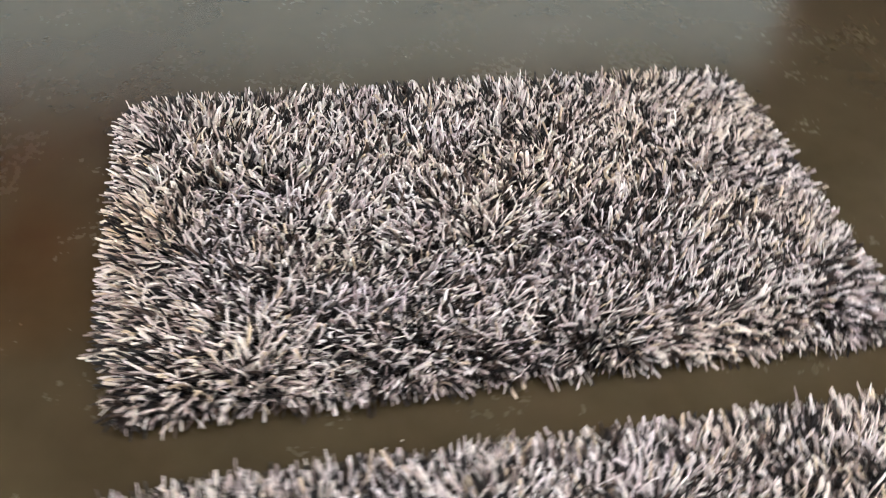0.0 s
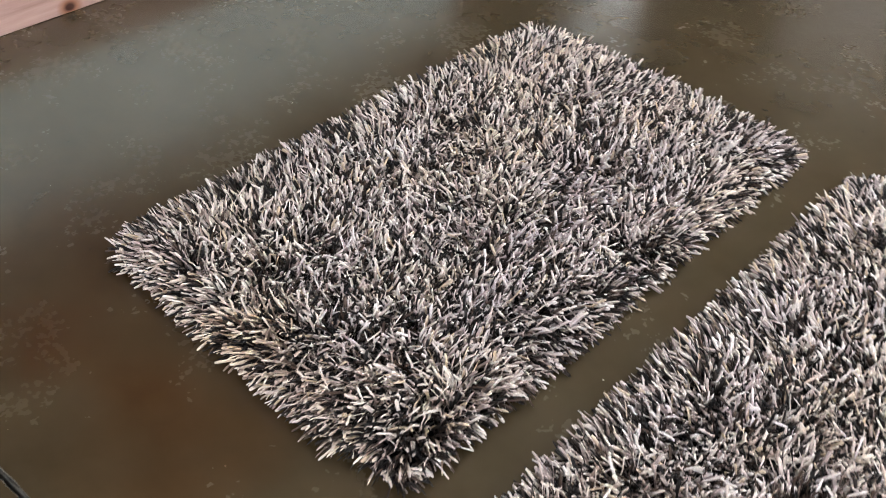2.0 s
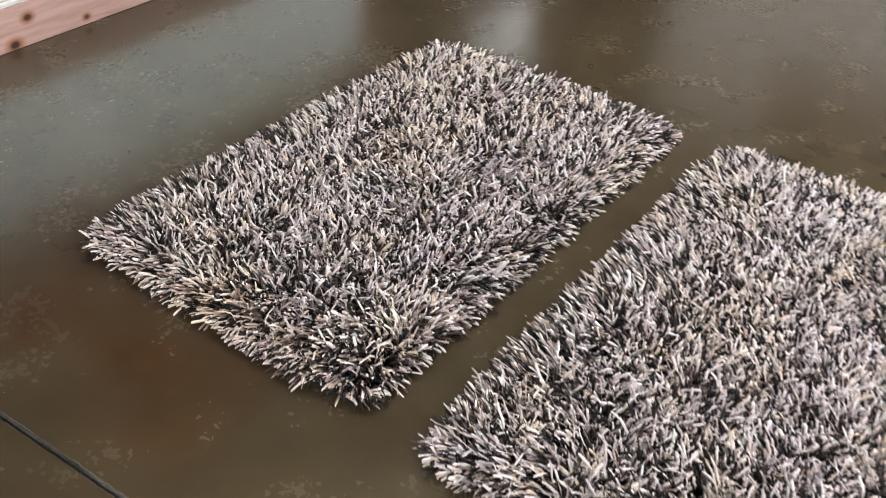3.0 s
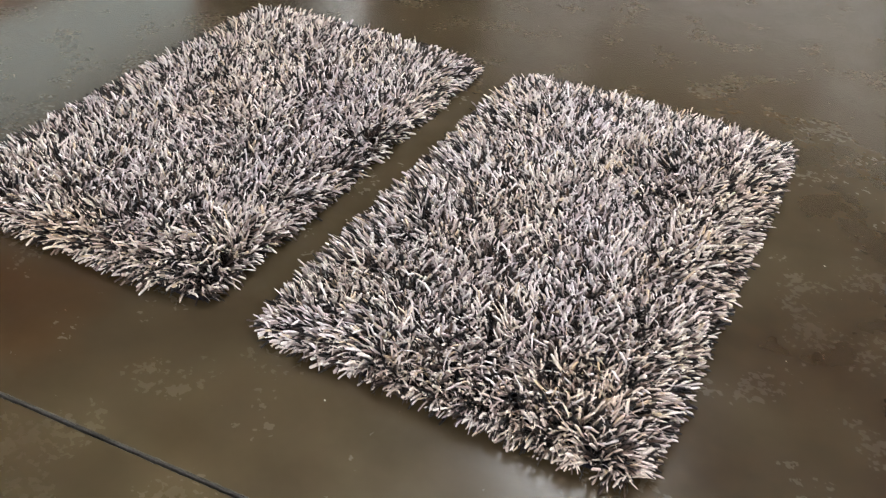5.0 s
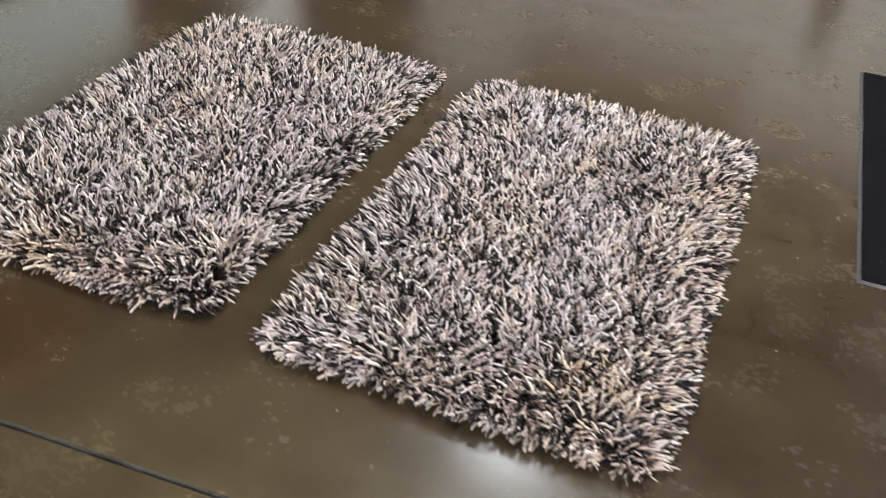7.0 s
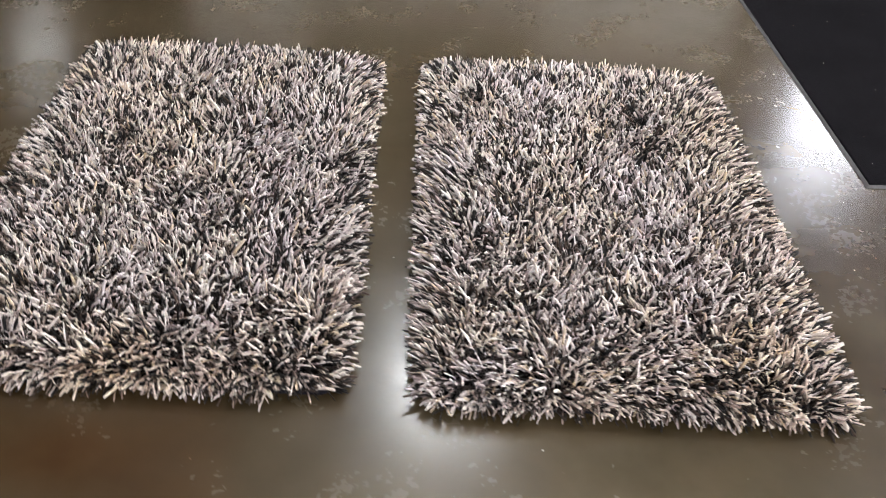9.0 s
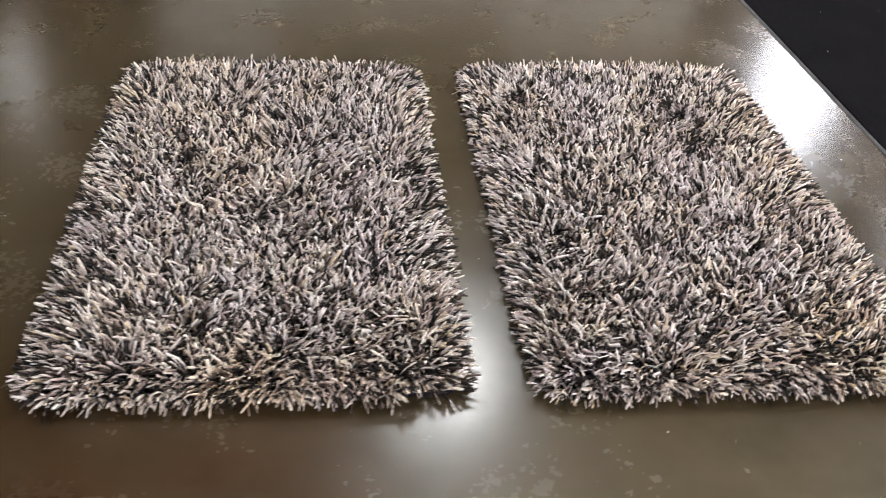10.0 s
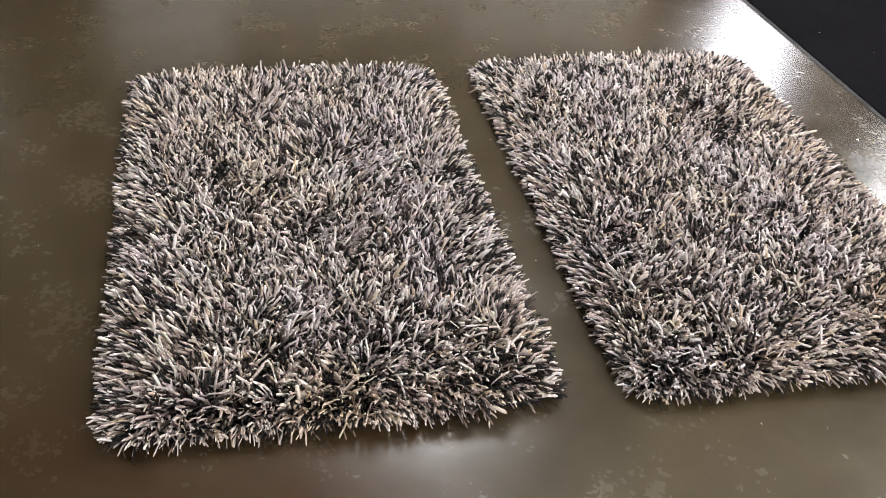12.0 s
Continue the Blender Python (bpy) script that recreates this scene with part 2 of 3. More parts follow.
def floor_slab(name, side, parent):
    """One slab of the floor; its edge along the joint is worn and slightly chipped."""
    rng = random.Random(11 + side)
    n = 2600
    half = 0.0031
    verts, faces = [], []
    far = YN + 0.2 if side > 0 else YS - 0.2
    x0, x1 = XW - 0.2, XE + 0.2
    chip = 0.0
    for i in range(n + 1):
        x = x0 + (x1 - x0) * i / n
        chip = 0.72 * chip + rng.gauss(0, 0.00042) + (0.0016 if rng.random() < 0.025 else 0.0)
        edge = joint_y(x) + side * (half + abs(chip))
        verts += [(x, edge, -0.012), (x, edge, -0.0009), (x, edge + side * 0.0011, 0.0), (x, joint_y(x) + side * 0.03, 0.0)]
    for i in range(n):
        for k in range(3):
            a, b = 4 * i + k, 4 * i + k + 1
            q = (a, b, b + 4, a + 4)
            faces.append(q if side < 0 else q[::-1])
    # the open field of the slab, in broad panels
    cells = 12
    first = len(verts)
    for i in range(cells + 1):
        x = x0 + (x1 - x0) * i / cells
        near = joint_y(x) + side * 0.03
        verts += [(x, near + (far - near) * k / cells, 0.0) for k in range(cells + 1)]
    for i in range(cells):
        for k in range(cells):
            a = first + i * (cells + 1) + k
            q = (a, a + 1, a + cells + 2, a + cells + 1)
            faces.append(q if side < 0 else q[::-1])
    me = bpy.data.meshes.new(name)
    me.from_pydata(verts, [], faces)
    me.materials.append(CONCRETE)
    me.materials.append(WORN)
    for i, face in enumerate(me.polygons):
        face.material_index = 1 if i % 3 == 1 and i < 3 * n else 0
    ob = new(name, me)
    ob.parent = parent
    return ob


floor = structure(empty("floor"), "olive-brown stained and polished concrete floor with a dark joint", "floor")
floor_slab("slab", 1, floor)
floor_slab("slab", -1, floor)
bm = bmesh.new()
rng = random.Random(31)
rows = []
for i in range(1200):
    x = XW - 0.2 + (XE - XW + 0.4) * i / 1199
    rows.append([bm.verts.new((x, joint_y(x) + off, z + rng.gauss(0, 0.0004)))
                 for off, z in ((-0.05, -0.009), (-0.0034, -0.009), (-0.0012, -0.0060), (0.0006, -0.0010), (0.0022, -0.0004), (0.0040, -0.0016), (0.05, -0.009))])
for p, q in zip(rows, rows[1:]):
    for k in range(6):
        bm.faces.new((p[k], q[k], q[k + 1], p[k + 1]))
part("joint_filler", bm, FILLER, floor, "blackened filler in the floor joint")

structure(boxed("ceiling", (XW - WALL, YS - WALL, TOP), (XE + WALL, YN + WALL, TOP + 0.12), CEILING), "plain pale painted ceiling", "ceiling")


def pierced_wall(name, axis, at, span, holes, material, thick, label):
    """A wall in the plane axis = at, with rectangular openings (a0, a1, z0, z1) through it."""
    cuts = sorted({span[0], span[1], *(h[0] for h in holes), *(h[1] for h in holes)})
    bm = bmesh.new()
    for a0, a1 in zip(cuts, cuts[1:]):
        zs = [(0.0, TOP)]
        for h in holes:
            if h[0] <= a0 and a1 <= h[1]:
                zs = [(0.0, h[2]), (h[3], TOP)]
        for z0, z1 in zs:
            if z1 - z0 < 1e-4:
                continue
            lo, hi = ((at, a0, z0), (at + thick, a1, z1)) if axis == "x" else ((a0, at, z0), (a1, at + thick, z1))
            box(bm, [min(p, q) for p, q in zip(lo, hi)], [max(p, q) for p, q in zip(lo, hi)])
    return structure(part(name, bm, material), label, "wall")


PANES = ((-0.60, 1.54, 0.0, 0.47), (2.05, 2.62, 0.45, 0.92))
pierced_wall("wall_west", "x", XW, (YS, YN), list(PANES), UPPER, -0.06, "dark brown wall with low glazed openings")
pierced_wall("wall_north", "y", YN, (XW - WALL, XE + WALL), [(1.87, 2.33, 0.90, 1.50)], UPPER, WALL, "dark brown wall above white panelling")
# The south opening is made up, to hold the fill lamp.
pierced_wall("wall_south", "y", YS, (XW - WALL, XE + WALL), [(-0.6, 2.6, 0.3, 2.2)], PLASTER, -WALL, "white wall with an opening added for the fill lamp")
pierced_wall("wall_east", "x", XE, (YS, YN), [], PLASTER, WALL, "plain white wall")
# Unseen box added to keep the ceiling's reflection in the floor dark.
structure(boxed("beam", (XW + 0.01, 2.38, 2.08), (XE - 0.01, 3.09, TOP - 0.002), DARK_BLOCKER, None, 0.006), "dark box added under the ceiling to darken its reflection", "beam")
for x0, x1, z0, z1 in ((-0.92, -0.42, 0.0, 1.10), (-0.416, 0.60, 0.0, 0.76), (0.604, 0.77, 0.0, 0.98), (0.77, 0.86, 0.56, 0.98), (0.86, 1.45, 0.0, 0.98)):
    structure(boxed("trim", (x0, YN - 0.022, z0), (x1, YN - 0.002, z1), PLASTER, None, 0.003), "white painted wainscot panel along the wall", "trim")


def glazed_window(name, y0, y1, z0, z1, glass):
    """A fixed light in a pine frame: bottom rail, stiles, head, bead and pane."""
    win = structure(empty(name, (XW, (y0 + y1) / 2, z0)), "low fixed window with a knotty pine bottom rail", "window")
    dy = -(y0 + y1) / 2
    low = z0 + 0.094

    def piece(kind, lo, hi, mat, bev=0.002, label=""):
        ob = boxed(kind, lo, hi, mat, win, bev, label)
        ob.matrix_parent_inverse = Matrix.Translation((-XW, dy, -z0))
        return ob

    piece("bottom_rail", (XW - 0.045, y0, z0), (XW, y1, low), PINE, 0.003, "pinkish knotty pine rail")
    piece("stile", (XW - 0.045, y0, low + 0.001), (XW - 0.004, y0 + 0.03, z1), PINE)
    piece("stile", (XW - 0.045, y1 - 0.03, low + 0.001), (XW - 0.004, y1, z1), PINE)
    piece("head", (XW - 0.045, y0 + 0.031, z1 - 0.03), (XW - 0.004, y1 - 0.031, z1), PINE)
    piece("bead", (XW - 0.018, y0 + 0.031, low + 0.0005), (XW - 0.006, y1 - 0.031, low + 0.008), LAMP_METAL, 0.001, "pale glazing bead")
    pane = piece("pane", (XW - 0.028, y0 + 0.031, low + 0.001), (XW - 0.022, y1 - 0.031, z1 - 0.031), glass, 0.0)
    pane.visible_shadow = False
    return win


glazed_window("window_1", *PANES[0], GLASS)
glazed_window("window_2", *PANES[1], DIM_GLASS)

# outside: a pale patio, with an unseen dark slab added to block the sky
structure(boxed("ground", (-400, -400, -0.3), (400, 400, -0.06), PATIO), "pale sunlit paving outside the windows", "ground")
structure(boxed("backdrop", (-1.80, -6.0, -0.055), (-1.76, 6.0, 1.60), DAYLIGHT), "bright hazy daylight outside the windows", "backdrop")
structure(boxed("sky_blocker", (-4.4, -9.0, 2.45), (XW - WALL - 0.01, 9.0, 2.6), DARK_BLOCKER), "dark slab added outside the windows to block the sky", "roof")


def fill_light(at, size):
    """An unseen fill light, added: a flat enamelled tray with a lit diffuser."""
    base = tagged(empty("fill_light", at), "added fill light on the ceiling, white enamelled with a lit flat diffuser", "ceiling light", "ceiling lights")
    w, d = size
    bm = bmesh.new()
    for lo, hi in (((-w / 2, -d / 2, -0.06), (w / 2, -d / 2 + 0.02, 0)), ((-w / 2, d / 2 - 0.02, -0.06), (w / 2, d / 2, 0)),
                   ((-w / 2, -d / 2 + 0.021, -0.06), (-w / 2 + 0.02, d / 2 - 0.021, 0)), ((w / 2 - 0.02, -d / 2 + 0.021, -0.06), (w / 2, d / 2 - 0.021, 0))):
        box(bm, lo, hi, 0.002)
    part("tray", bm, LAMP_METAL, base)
    boxed("diffuser", (-w / 2 + 0.022, -d / 2 + 0.022, -0.05), (w / 2 - 0.022, d / 2 - 0.022, -0.04), FILL_GLOW, base, 0.0, "glowing opal diffuser of the added fill light")
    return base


# Two unseen lamps added over the rugs to brighten the pile.
lamp = fill_light((0.30, 0.75, TOP), (0.46, 0.34))
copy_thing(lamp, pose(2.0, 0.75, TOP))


def pendant_lamp(at):
    """An opal globe on a cord from the ceiling."""
    x, y, z = at
    base = tagged(empty("pendant_lamp", (x, y, TOP)), "lit opal globe pendant lamp on a thin dark cord", "pendant lamp", "row of pendant lamps")
    drop = z - TOP
    bm = bmesh.new()
    bmesh.ops.create_uvsphere(bm, u_segments=32, v_segments=18, radius=0.16, matrix=Matrix.Translation((0, 0, drop)))
    for f in bm.faces:
        f.smooth = True
    part("globe", bm, OPAL, base, "glowing opal glass globe")
    bm = bmesh.new()
    bmesh.ops.create_cone(bm, cap_ends=True, segments=20, radius1=0.05, radius2=0.03, depth=0.07, matrix=Matrix.Translation((0, 0, drop + 0.185)))
    part("cap", bm, LAMP_METAL, base)
    bm = bmesh.new()
    bmesh.ops.create_cone(bm, cap_ends=True, segments=8, radius1=0.004, radius2=0.004, depth=-drop - 0.245, matrix=Matrix.Translation((0, 0, (drop + 0.22 - 0.025) / 2)))
    part("cord", bm, BACKING, base)
    bm = bmesh.new()
    bmesh.ops.create_cone(bm, cap_ends=True, segments=24, radius1=0.055, radius2=0.06, depth=0.025, matrix=Matrix.Translation((0, 0, -0.0125)))
    part("canopy", bm, LAMP_METAL, base)
    return base


bulb = pendant_lamp((0.20, 1.42, 1.38))
copy_thing(bulb, pose(2.56, 2.28, TOP))


# ---- the shag rugs ----
def strand_arrays(roots, leans, lengths, widths, rng):
    """Vertices and quads of many arched, flattened yarn strands, five rings of four corners each."""
    n = len(roots)
    start = leans * 0.55 + np.array([0, 0, 1.0])
    start /= np.linalg.norm(start, axis=1)[:, None]
    end = leans * 1.55 + np.array([0, 0, 0.62])
    end /= np.linalg.norm(end, axis=1)[:, None]
    spin = rng.uniform(0, 2 * np.pi, n)
    curl = rng.normal(0, 0.29, (n, 3))
    kink = rng.normal(0, 0.17, (n, 3))
    rings = ((0.0, 0.62, 0.0), (0.25, 0.95, 0.29), (0.55, 1.0, 0.29), (0.88, 1.02, 0.31), (1.0, 0.66, 0.11))
    verts = np.zeros((n, len(rings), 4, 3))
    place = roots.copy()
    for k, (s, w, step) in enumerate(rings):
        way = start * (1 - s) + end * s + curl * math.sin(2.4 * s) + kink * math.sin(6.0 * s)
        way /= np.linalg.norm(way, axis=1)[:, None]
        place = place + way * (lengths * step)[:, None]
        place[:, 2] = np.maximum(place[:, 2], 0.0035)
        a = np.stack([np.cos(spin + 0.5 * s), np.sin(spin + 0.5 * s), np.zeros(n)], 1)
        side = np.cross(way, a)
        side /= np.linalg.norm(side, axis=1)[:, None] + 1e-9
        flat = np.cross(way, side)
        hw, ht = (widths * w / 2)[:, None], (widths * w * 0.21)[:, None]
        for c, (p, q) in enumerate(((1, 0), (0, 1), (-1, 0), (0, -1))):
            verts[:, k, c] = place + side * hw * p + flat * ht * q
    quad = []
    for k in range(len(rings) - 1):
        for c in range(4):
            d = (c + 1) % 4
            quad.append((4 * k + c, 4 * k + d, 4 * k + 4 + d, 4 * k + 4 + c))
    last = 4 * (len(rings) - 1)
    quad.append((last, last + 1, last + 2, last + 3))
    quads = np.array(quad)[None] + (np.arange(n) * 4 * len(rings))[:, None, None]
    verts[:, :, :, 2] = np.maximum(verts[:, :, :, 2], 0.0012)
    return verts.reshape(-1, 3), quads.reshape(-1, 4)


def mesh_of(name, verts, quads, materials, slots=None):
    me = bpy.data.meshes.new(name)
    me.vertices.add(len(verts))
    me.vertices.foreach_set("co", verts.astype(np.float32).ravel())
    me.loops.add(quads.size)
    me.loops.foreach_set("vertex_index", quads.astype(np.int32).ravel())
    me.polygons.add(len(quads))
    me.polygons.foreach_set("loop_start", np.arange(0, quads.size, 4, dtype=np.int32))
    me.polygons.foreach_set("use_smooth", np.ones(len(quads), dtype=bool))
    for material in materials:
        me.materials.append(material)
    if slots is not None:
        me.polygons.foreach_set("material_index", slots.astype(np.int32))
    me.update(calc_edges=True)
    return me


def flow(x, y, seed):
    """A slow field of lean over the pile, as it is brushed by use."""
    return np.array([[noise.noise(Vector((a * 6.5 + seed, b * 6.5, seed))) + 0.5 * noise.noise(Vector((a * 19 + seed, b * 19, 4 + seed))),
                      noise.noise(Vector((a * 6.5, b * 6.5 + seed, 9 + seed))) + 0.5 * noise.noise(Vector((a * 19, b * 19 + seed, 15 + seed)))]
                     for a, b in zip(x, y)])


def shag_rug(name, at, size, seed, material, bald, skew, label):
    """A rug: a woven backing and a deep cut pile, splayed outward along the border."""
    rng = np.random.default_rng(seed)
    w, d = size
    rug = tagged(empty(name, at), label, "rug", "pair of shag rugs")
    bm = bmesh.new()
    ring = [(cx + 0.02 * math.cos(a), cy + 0.02 * math.sin(a)) for cx, cy, a0 in ((w - 0.02, d - 0.02, 0), (0.02, d - 0.02, 90), (0.02, 0.02, 180), (w - 0.02, 0.02, 270))
            for a in (radians(a0 + 15 * k) for k in range(7))]
    face = bm.faces.new([bm.verts.new((px, py, 0.0005)) for px, py in ring])
    up = bmesh.ops.extrude_face_region(bm, geom=[face])
    bmesh.ops.translate(bm, vec=(0, 0, 0.006), verts=[g for g in up["geom"] if isinstance(g, bmesh.types.BMVert)])
    bmesh.ops.recalc_face_normals(bm, faces=bm.faces[:])
    part("backing", bm, BACKING, rug, "dark navy woven backing")
    gap = 0.0086
    nx, ny = int(w / gap), int(d / gap)
    gx, gy = np.meshgrid((np.arange(nx) + 0.5) * w / nx, (np.arange(ny) + 0.5) * d / ny)
    tx, ty = gx.ravel() + rng.normal(0, 0.0018, nx * ny), gy.ravel() + rng.normal(0, 0.0018, nx * ny)
    tx, ty = np.clip(tx, 0.002, w - 0.002), np.clip(ty, 0.002, d - 0.002)
    ux, uy = 2 * tx / w - 1, 2 * ty / d - 1
    spread = np.stack([np.sign(ux) * np.abs(ux) ** 2.2 * 0.55, np.sign(uy) * np.abs(uy) ** 3 * 0.50 + 0.05], 1)
    lean = spread + flow(tx, ty, seed) * 1.05 + rng.normal(0, 0.30, (len(tx), 2))
    per = 4
    x, y = np.repeat(tx, per), np.repeat(ty, per)
    x, y = x + rng.normal(0, 0.0022, len(x)), y + rng.normal(0, 0.0022, len(y))
    ln = np.repeat(lean, per, 0) + rng.normal(0, 0.20, (len(x), 2))
    reach = 0.062
    push = np.zeros((len(x), 2))
    for k, (coord, full) in enumerate(((x, w), (y, d))):
        low, high = np.clip(1 - coord / reach, 0, 1), np.clip(1 - (full - coord) / reach, 0, 1)
        push[:, k] = high ** 1.3 - low ** 1.3
    ln += push * (1.35 / np.maximum(1.0, 1.6 * np.linalg.norm(push, axis=1) ** 1.5))[:, None]
    # More black strands than the yarn mix holds, to deepen shade between tufts.
    tuft_dark = np.where(rng.random(len(tx)) < 0.48, 0.80, 0.26)
    dark = rng.random(len(x)) < np.repeat(tuft_dark, per)
    length = rng.normal(0.045, 0.0055, len(x)).clip(0.031, 0.060) * np.where(dark, 0.92, 1.0)
    length *= 1 - 0.18 * np.abs(push).max(1) - 0.26 * np.abs(push).min(1)
    width = rng.normal(0.0040, 0.0008, len(x)).clip(0.0024, 0.0060)
    keep = np.ones(len(x), bool)
    r0 = 0.015
    cx, cy = np.maximum(np.abs(x - w / 2) - (w / 2 - r0), 0), np.maximum(np.abs(y - d / 2) - (d / 2 - r0), 0)
    keep &= cx ** 2 + cy ** 2 < r0 ** 2
    for bx, by, br in bald:
        keep &= (((x - bx) / 1.7) ** 2 + (y - by) ** 2 > br ** 2) | (rng.random(len(x)) < 0.12)
    y = y + skew * (0.5 - x / w) * np.clip(1 - y / 0.4, 0, 1)
    roots = np.stack([x, y, np.full(len(x), 0.0065)], 1)[keep]
    leans = np.concatenate([ln[keep], np.zeros((keep.sum(), 1))], 1)
    v, q = strand_arrays(roots, leans, length[keep], width[keep], rng)
    shade = [dark[keep]]
    # the outermost row, which droops over the hem onto the floor
    ring_n = int(2 * (w + d) / 0.0030)
    u = rng.uniform(0, 2 * (w + d), ring_n)
    bx = np.where(u < w, u, np.where(u < w + d, w, np.where(u < 2 * w + d, 2 * w + d - u, 0.0)))
    by = np.where(u < w, 0.0, np.where(u < w + d, u - w, np.where(u < 2 * w + d, d, 2 * (w + d) - u)))
    ox = np.where((u >= w) & (u < w + d), 1.0, np.where(u >= 2 * w + d, -1.0, 0.0))
    oy = np.where(u < w, -1.0, np.where((u >= w + d) & (u < 2 * w + d), 1.0, 0.0))
    cx, cy = np.maximum(np.abs(bx - w / 2) - (w / 2 - r0), 0), np.maximum(np.abs(by - d / 2) - (d / 2 - r0), 0)
    dist = np.hypot(cx, cy)
    corner = dist > r0
    bx = np.where(corner, bx + np.sign(w / 2 - bx) * cx * (1 - r0 / np.maximum(dist, 1e-6)), bx)
    by = np.where(corner, by + np.sign(d / 2 - by) * cy * (1 - r0 / np.maximum(dist, 1e-6)), by)
    bl = np.stack([ox * 1.7 + rng.normal(0, 0.45, ring_n), oy * 1.7 + rng.normal(0, 0.45, ring_n), np.full(ring_n, -0.42)], 1)
    free = np.ones(ring_n, bool)
    for hx, hy, hr in bald:
        free &= ((bx - hx) / 1.7) ** 2 + (by - hy) ** 2 > (hr * 1.1) ** 2
    by = by + skew * (0.5 - bx / w) * np.clip(1 - by / 0.4, 0, 1)
    bv, bq = strand_arrays(np.stack([bx - ox * 0.004, by - oy * 0.004, np.full(ring_n, 0.0065)], 1)[free], bl[free],
                           rng.normal(0.031, 0.005, ring_n)[free].clip(0.018, 0.043), rng.normal(0.0041, 0.0008, ring_n)[free].clip(0.0025, 0.0060), rng)
    v, q = np.concatenate([v, bv]), np.concatenate([q, bq + len(v)])
    shade.append(rng.random(free.sum()) < 0.46)
    # fine frayed fibres between the strands
    nf = 3500
    fx, fy = rng.uniform(0.0, w, nf), rng.uniform(0.0, d, nf)
    fl = np.stack([rng.normal(0, 0.8, nf) + 1.6 * ((fx > w - 0.02) * 1.0 - (fx < 0.02)), rng.normal(0, 0.8, nf) + 1.6 * ((fy > d - 0.02) * 1.0 - (fy < 0.02)), np.zeros(nf)], 1)
    fv, fq = strand_arrays(np.stack([fx, fy, np.full(nf, 0.012)], 1), fl, rng.uniform(0.018, 0.036, nf), rng.uniform(0.0006, 0.0013, nf), rng)
    v, q = np.concatenate([v, fv]), np.concatenate([q, fq + len(v)])
    shade.append(rng.random(nf) < 0.5)
    slots = np.repeat(np.concatenate(shade), 17)
    pile = new("pile", mesh_of("pile", v, q, (material, DARK_YARN), slots))
    pile.parent = rug
    tagged(pile, "cream, taupe and black cut yarn pile", kind="stuff")
    # longer strands that stand out of the pile, a few shapes used again and again
    shapes = []
    for k in range(10):
        lean1 = np.array([[0.5 + 0.08 * k, 0.0, 0.0]])
        sv, sq = strand_arrays(np.zeros((1, 3)), lean1, np.array([0.040 + 0.0012 * k]), np.array([0.0037]), rng)
        shapes.append(mesh_of("strand", sv, sq, (material,)))
    for k in range(290):
        ob = new("strand", shapes[k % 10])
        ob.parent = rug
        ob.matrix_basis = pose(rng.uniform(0.03, w - 0.03), rng.uniform(0.02, d * 0.6), rng.uniform(0.010, 0.017), 0, 0, rng.uniform(0, 360))
    return rug


LABEL = "shaggy cream and black rug on polished concrete"
shag_rug("shag_rug", (-0.585, -0.005, 0.0), (0.564, 0.948), 3, YARN_A, [(0.526, 0.0, 0.020)], 0.010, LABEL + ", bald at one corner")
shag_rug("shag_rug", (0.103, -0.018, 0.0), (0.568, 0.962), 8, YARN_B, [], 0.002, LABEL + " beside a mat")


# ---- the entrance mat ----
def door_mat():
    base = tagged(empty("door_mat", (0.899, 1.050, 0.0)), "charcoal carpet door mat with a grey rubber edge on the concrete", "mat")
    base.rotation_euler = (0, 0, radians(1.7))
    w, d, rim, h = 0.62, 0.950, 0.0060, 0.0065
    bm = bmesh.new()
    outer = [(-rim, -d / 2), (w + rim, -d / 2), (w + rim, d / 2), (-rim, d / 2)]
    inner = [(0, -d / 2 + rim), (w, -d / 2 + rim), (w, d / 2 - rim), (0, d / 2 - rim)]
    rings = [[bm.verts.new((px, py, pz)) for px, py in ring] for ring, pz in ((outer, 0.0004), (outer, 0.0012), (inner, h - 0.002), (inner, 0.0010))]
    for a, b in zip(rings, rings[1:]):
        for i in range(4):
            bm.faces.new((a[i], a[(i + 1) % 4], b[(i + 1) % 4], b[i]))
    bmesh.ops.subdivide_edges(bm, edges=bm.edges[:], cuts=3, use_grid_fill=True)
    part("rubber_edge", bm, RUBBER, base, "bevelled grey rubber border")
    bm = bmesh.new()
    box(bm, (0.0015, -d / 2 + rim + 0.0015, 0.001), (w - 0.0015, d / 2 - rim - 0.0015, h), 0.002)
    part("carpet", bm, CARPET, base, "charcoal loop carpet with lint")
    return base


door_mat()


# ---- crumbs, flecks of paint and lint on the floor ----
def fleck(name, x, y, size, turn, material, label, z=0.0):
    """A small flat chip with an uneven outline."""
    rng = random.Random(int((x * 7919 + y * 104729) * 1000))
    bm = bmesh.new()
    ring = []
    for k in range(7):
        a = 2 * math.pi * k / 7
        r = size * rng.uniform(0.6, 1.0)
        ring.append((r * math.cos(a), 0.6 * r * math.sin(a)))
    low = [bm.verts.new((px, py, 0.0002)) for px, py in ring]
    top = [bm.verts.new((px * 0.8, py * 0.8, 0.0002 + size * 0.3)) for px, py in ring]
    bm.faces.new(top)
    for k in range(7):
        bm.faces.new((low[k], low[(k + 1) % 7], top[(k + 1) % 7], top[k]))
    ob = part(name, bm, material)
    ob.matrix_world = pose(x, y, z, 0, 0, turn)
    return tagged(ob, label, "crumb", "crumbs on the floor")


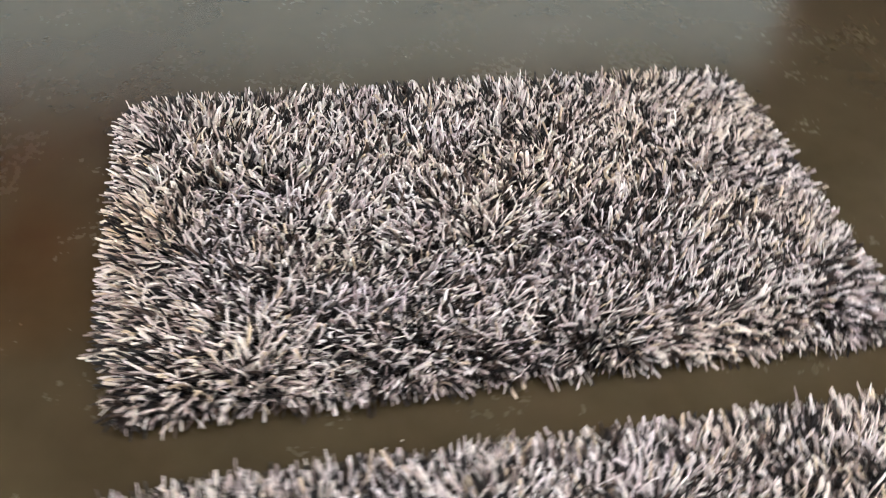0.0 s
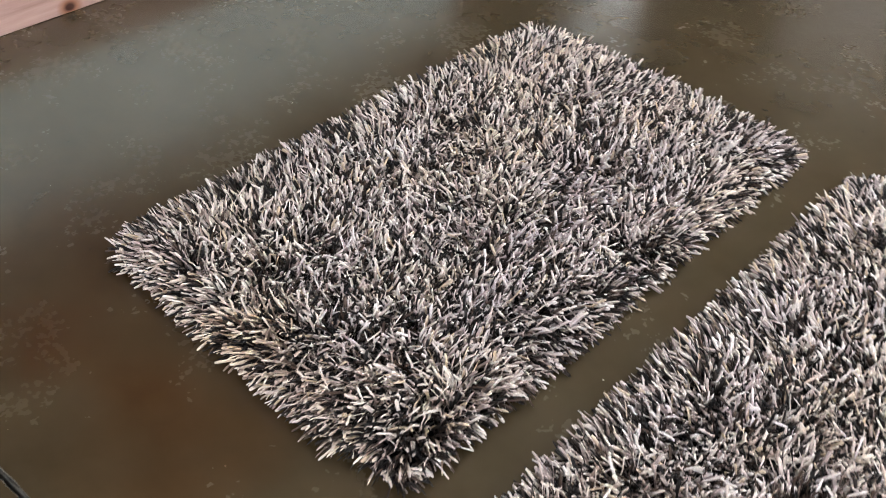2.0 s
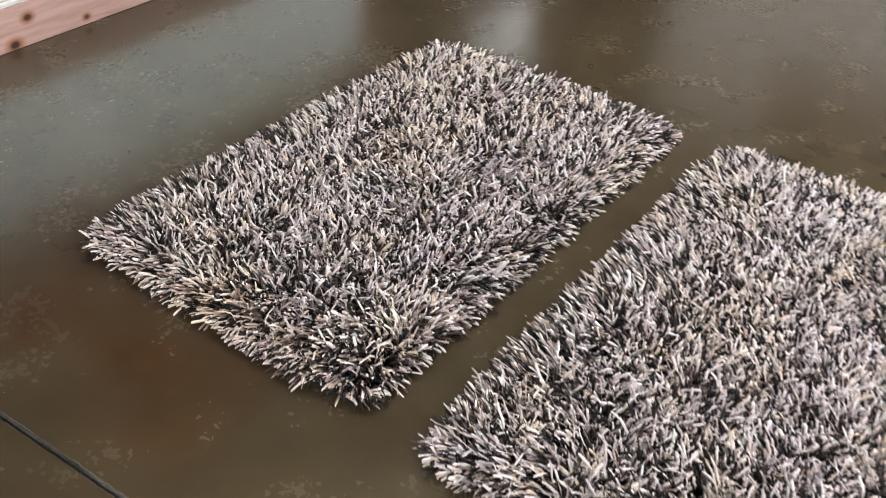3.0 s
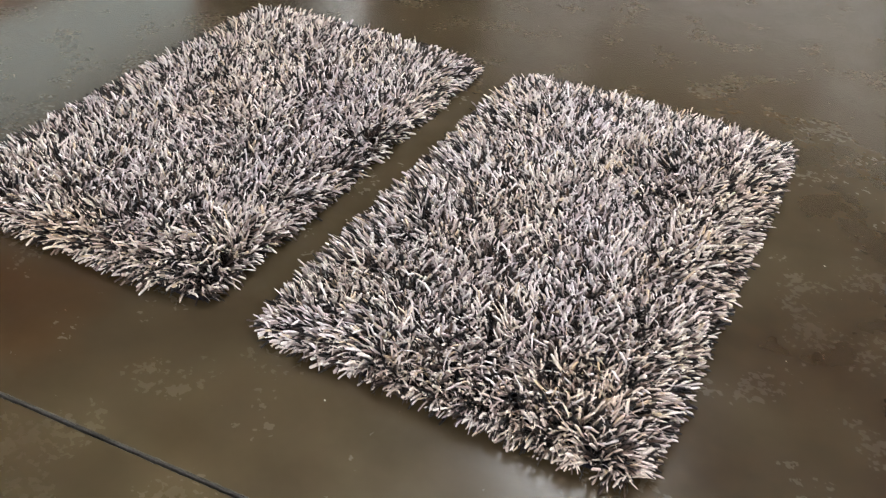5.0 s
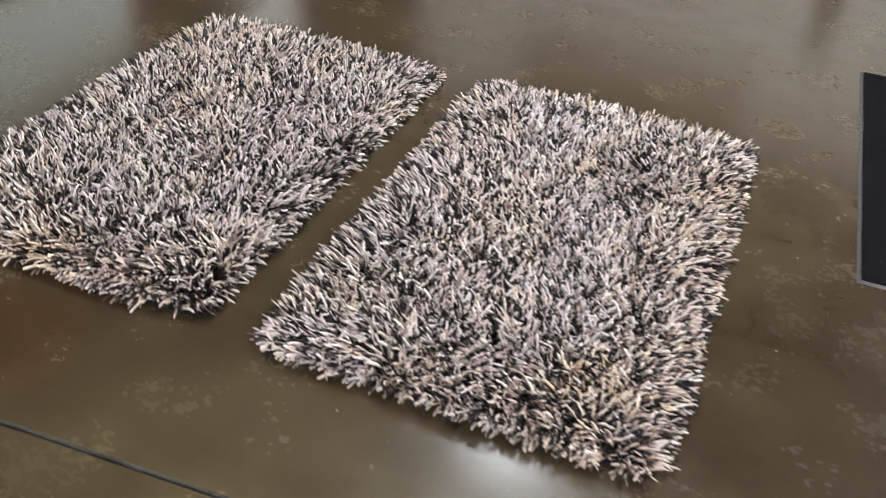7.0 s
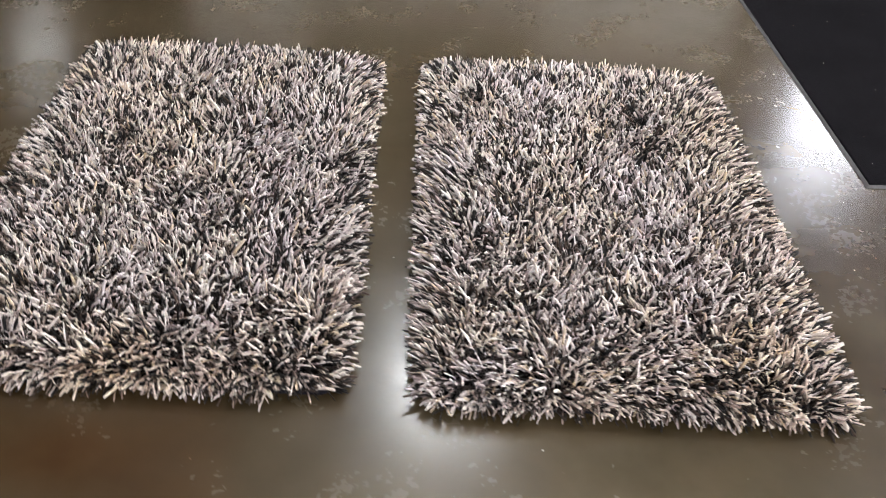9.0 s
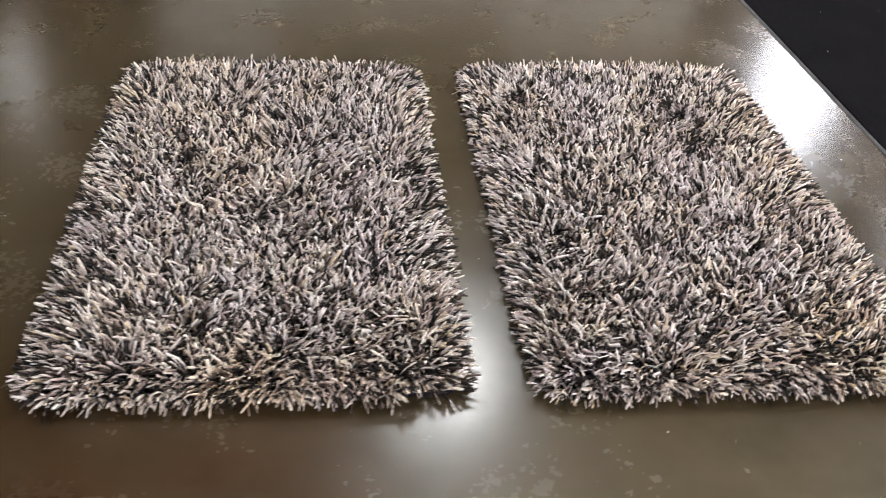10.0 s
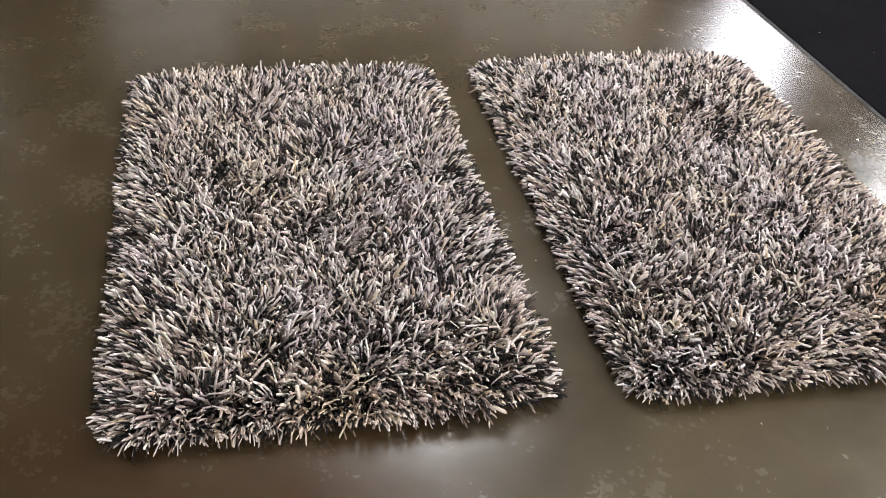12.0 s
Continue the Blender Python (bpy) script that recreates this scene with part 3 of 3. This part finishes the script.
for x, y, s in ((0.253, -0.085, 0.0022), (-0.725, 0.435, 0.0022), (0.994, 0.198, 0.002), (0.807, 0.603, 0.0024), (0.798, 0.325, 0.002), (0.047, 0.30, 0.002)):
    fleck("paint_fleck", x, y, s, 40 * x * 10, FLECK, "tiny pale paint fleck on the concrete")
rng = random.Random(5)
for k in range(120):
    x, y = rng.uniform(-1.2, 1.3), rng.uniform(-0.75, 1.9)
    if (-0.63 < x < 0.72 and -0.03 < y < 0.97) or x > 0.86 and 0.5 < y < 1.55:
        continue
    if rng.random() < 0.5:
        fleck("paint_fleck", x, y, rng.uniform(0.0006, 0.0014), rng.uniform(0, 360), FLECK, "tiny pale paint fleck on the concrete")
    else:
        fleck("crumb", x, y, rng.uniform(0.0009, 0.0022), rng.uniform(0, 360), CRUMB, "tiny brown crumb on the concrete")


for k in range(34):
    fleck("lint", rng.uniform(0.93, 1.45), rng.uniform(0.61, 1.48), rng.uniform(0.0008, 0.0022), rng.uniform(0, 360), FLECK if k % 3 else CRUMB, "tiny pale lint on the charcoal mat", 0.0063)


# ---- hairline scratches in the floor's sealer ----
bm = bmesh.new()
rng = random.Random(21)
for k in range(150):
    x, y = rng.uniform(-1.15, 1.4), rng.uniform(-0.8, 1.9)
    if -0.64 < x < 0.73 and -0.05 < y < 0.99 or x > 0.85 and 0.5 < y < 1.55:
        continue
    a, size, wide = rng.uniform(0, math.pi), rng.uniform(0.002, 0.008) if k % 9 else rng.uniform(0.010, 0.022), rng.uniform(0.0002, 0.00045)
    dx, dy, bow = math.cos(a), math.sin(a), rng.uniform(-0.12, 0.12)
    rows = []
    for i in range(5):
        u = i / 4 - 0.5
        px, py = x + size * (u * dx - bow * u * u * dy), y + size * (u * dy + bow * u * u * dx)
        half = wide * (1 - 1.7 * abs(u)) + 0.00008
        rows.append([bm.verts.new((px - dy * half, py + dx * half, 0.0003)), bm.verts.new((px + dy * half, py - dx * half, 0.0003))])
    for p, q in zip(rows, rows[1:]):
        bm.faces.new((p[0], p[1], q[1], q[0]))
bmesh.ops.recalc_face_normals(bm, faces=bm.faces[:])
tagged(part("scratch", bm, SCUFF), "fine pale scratches in the floor sealer", "scratch", kind="stuff")
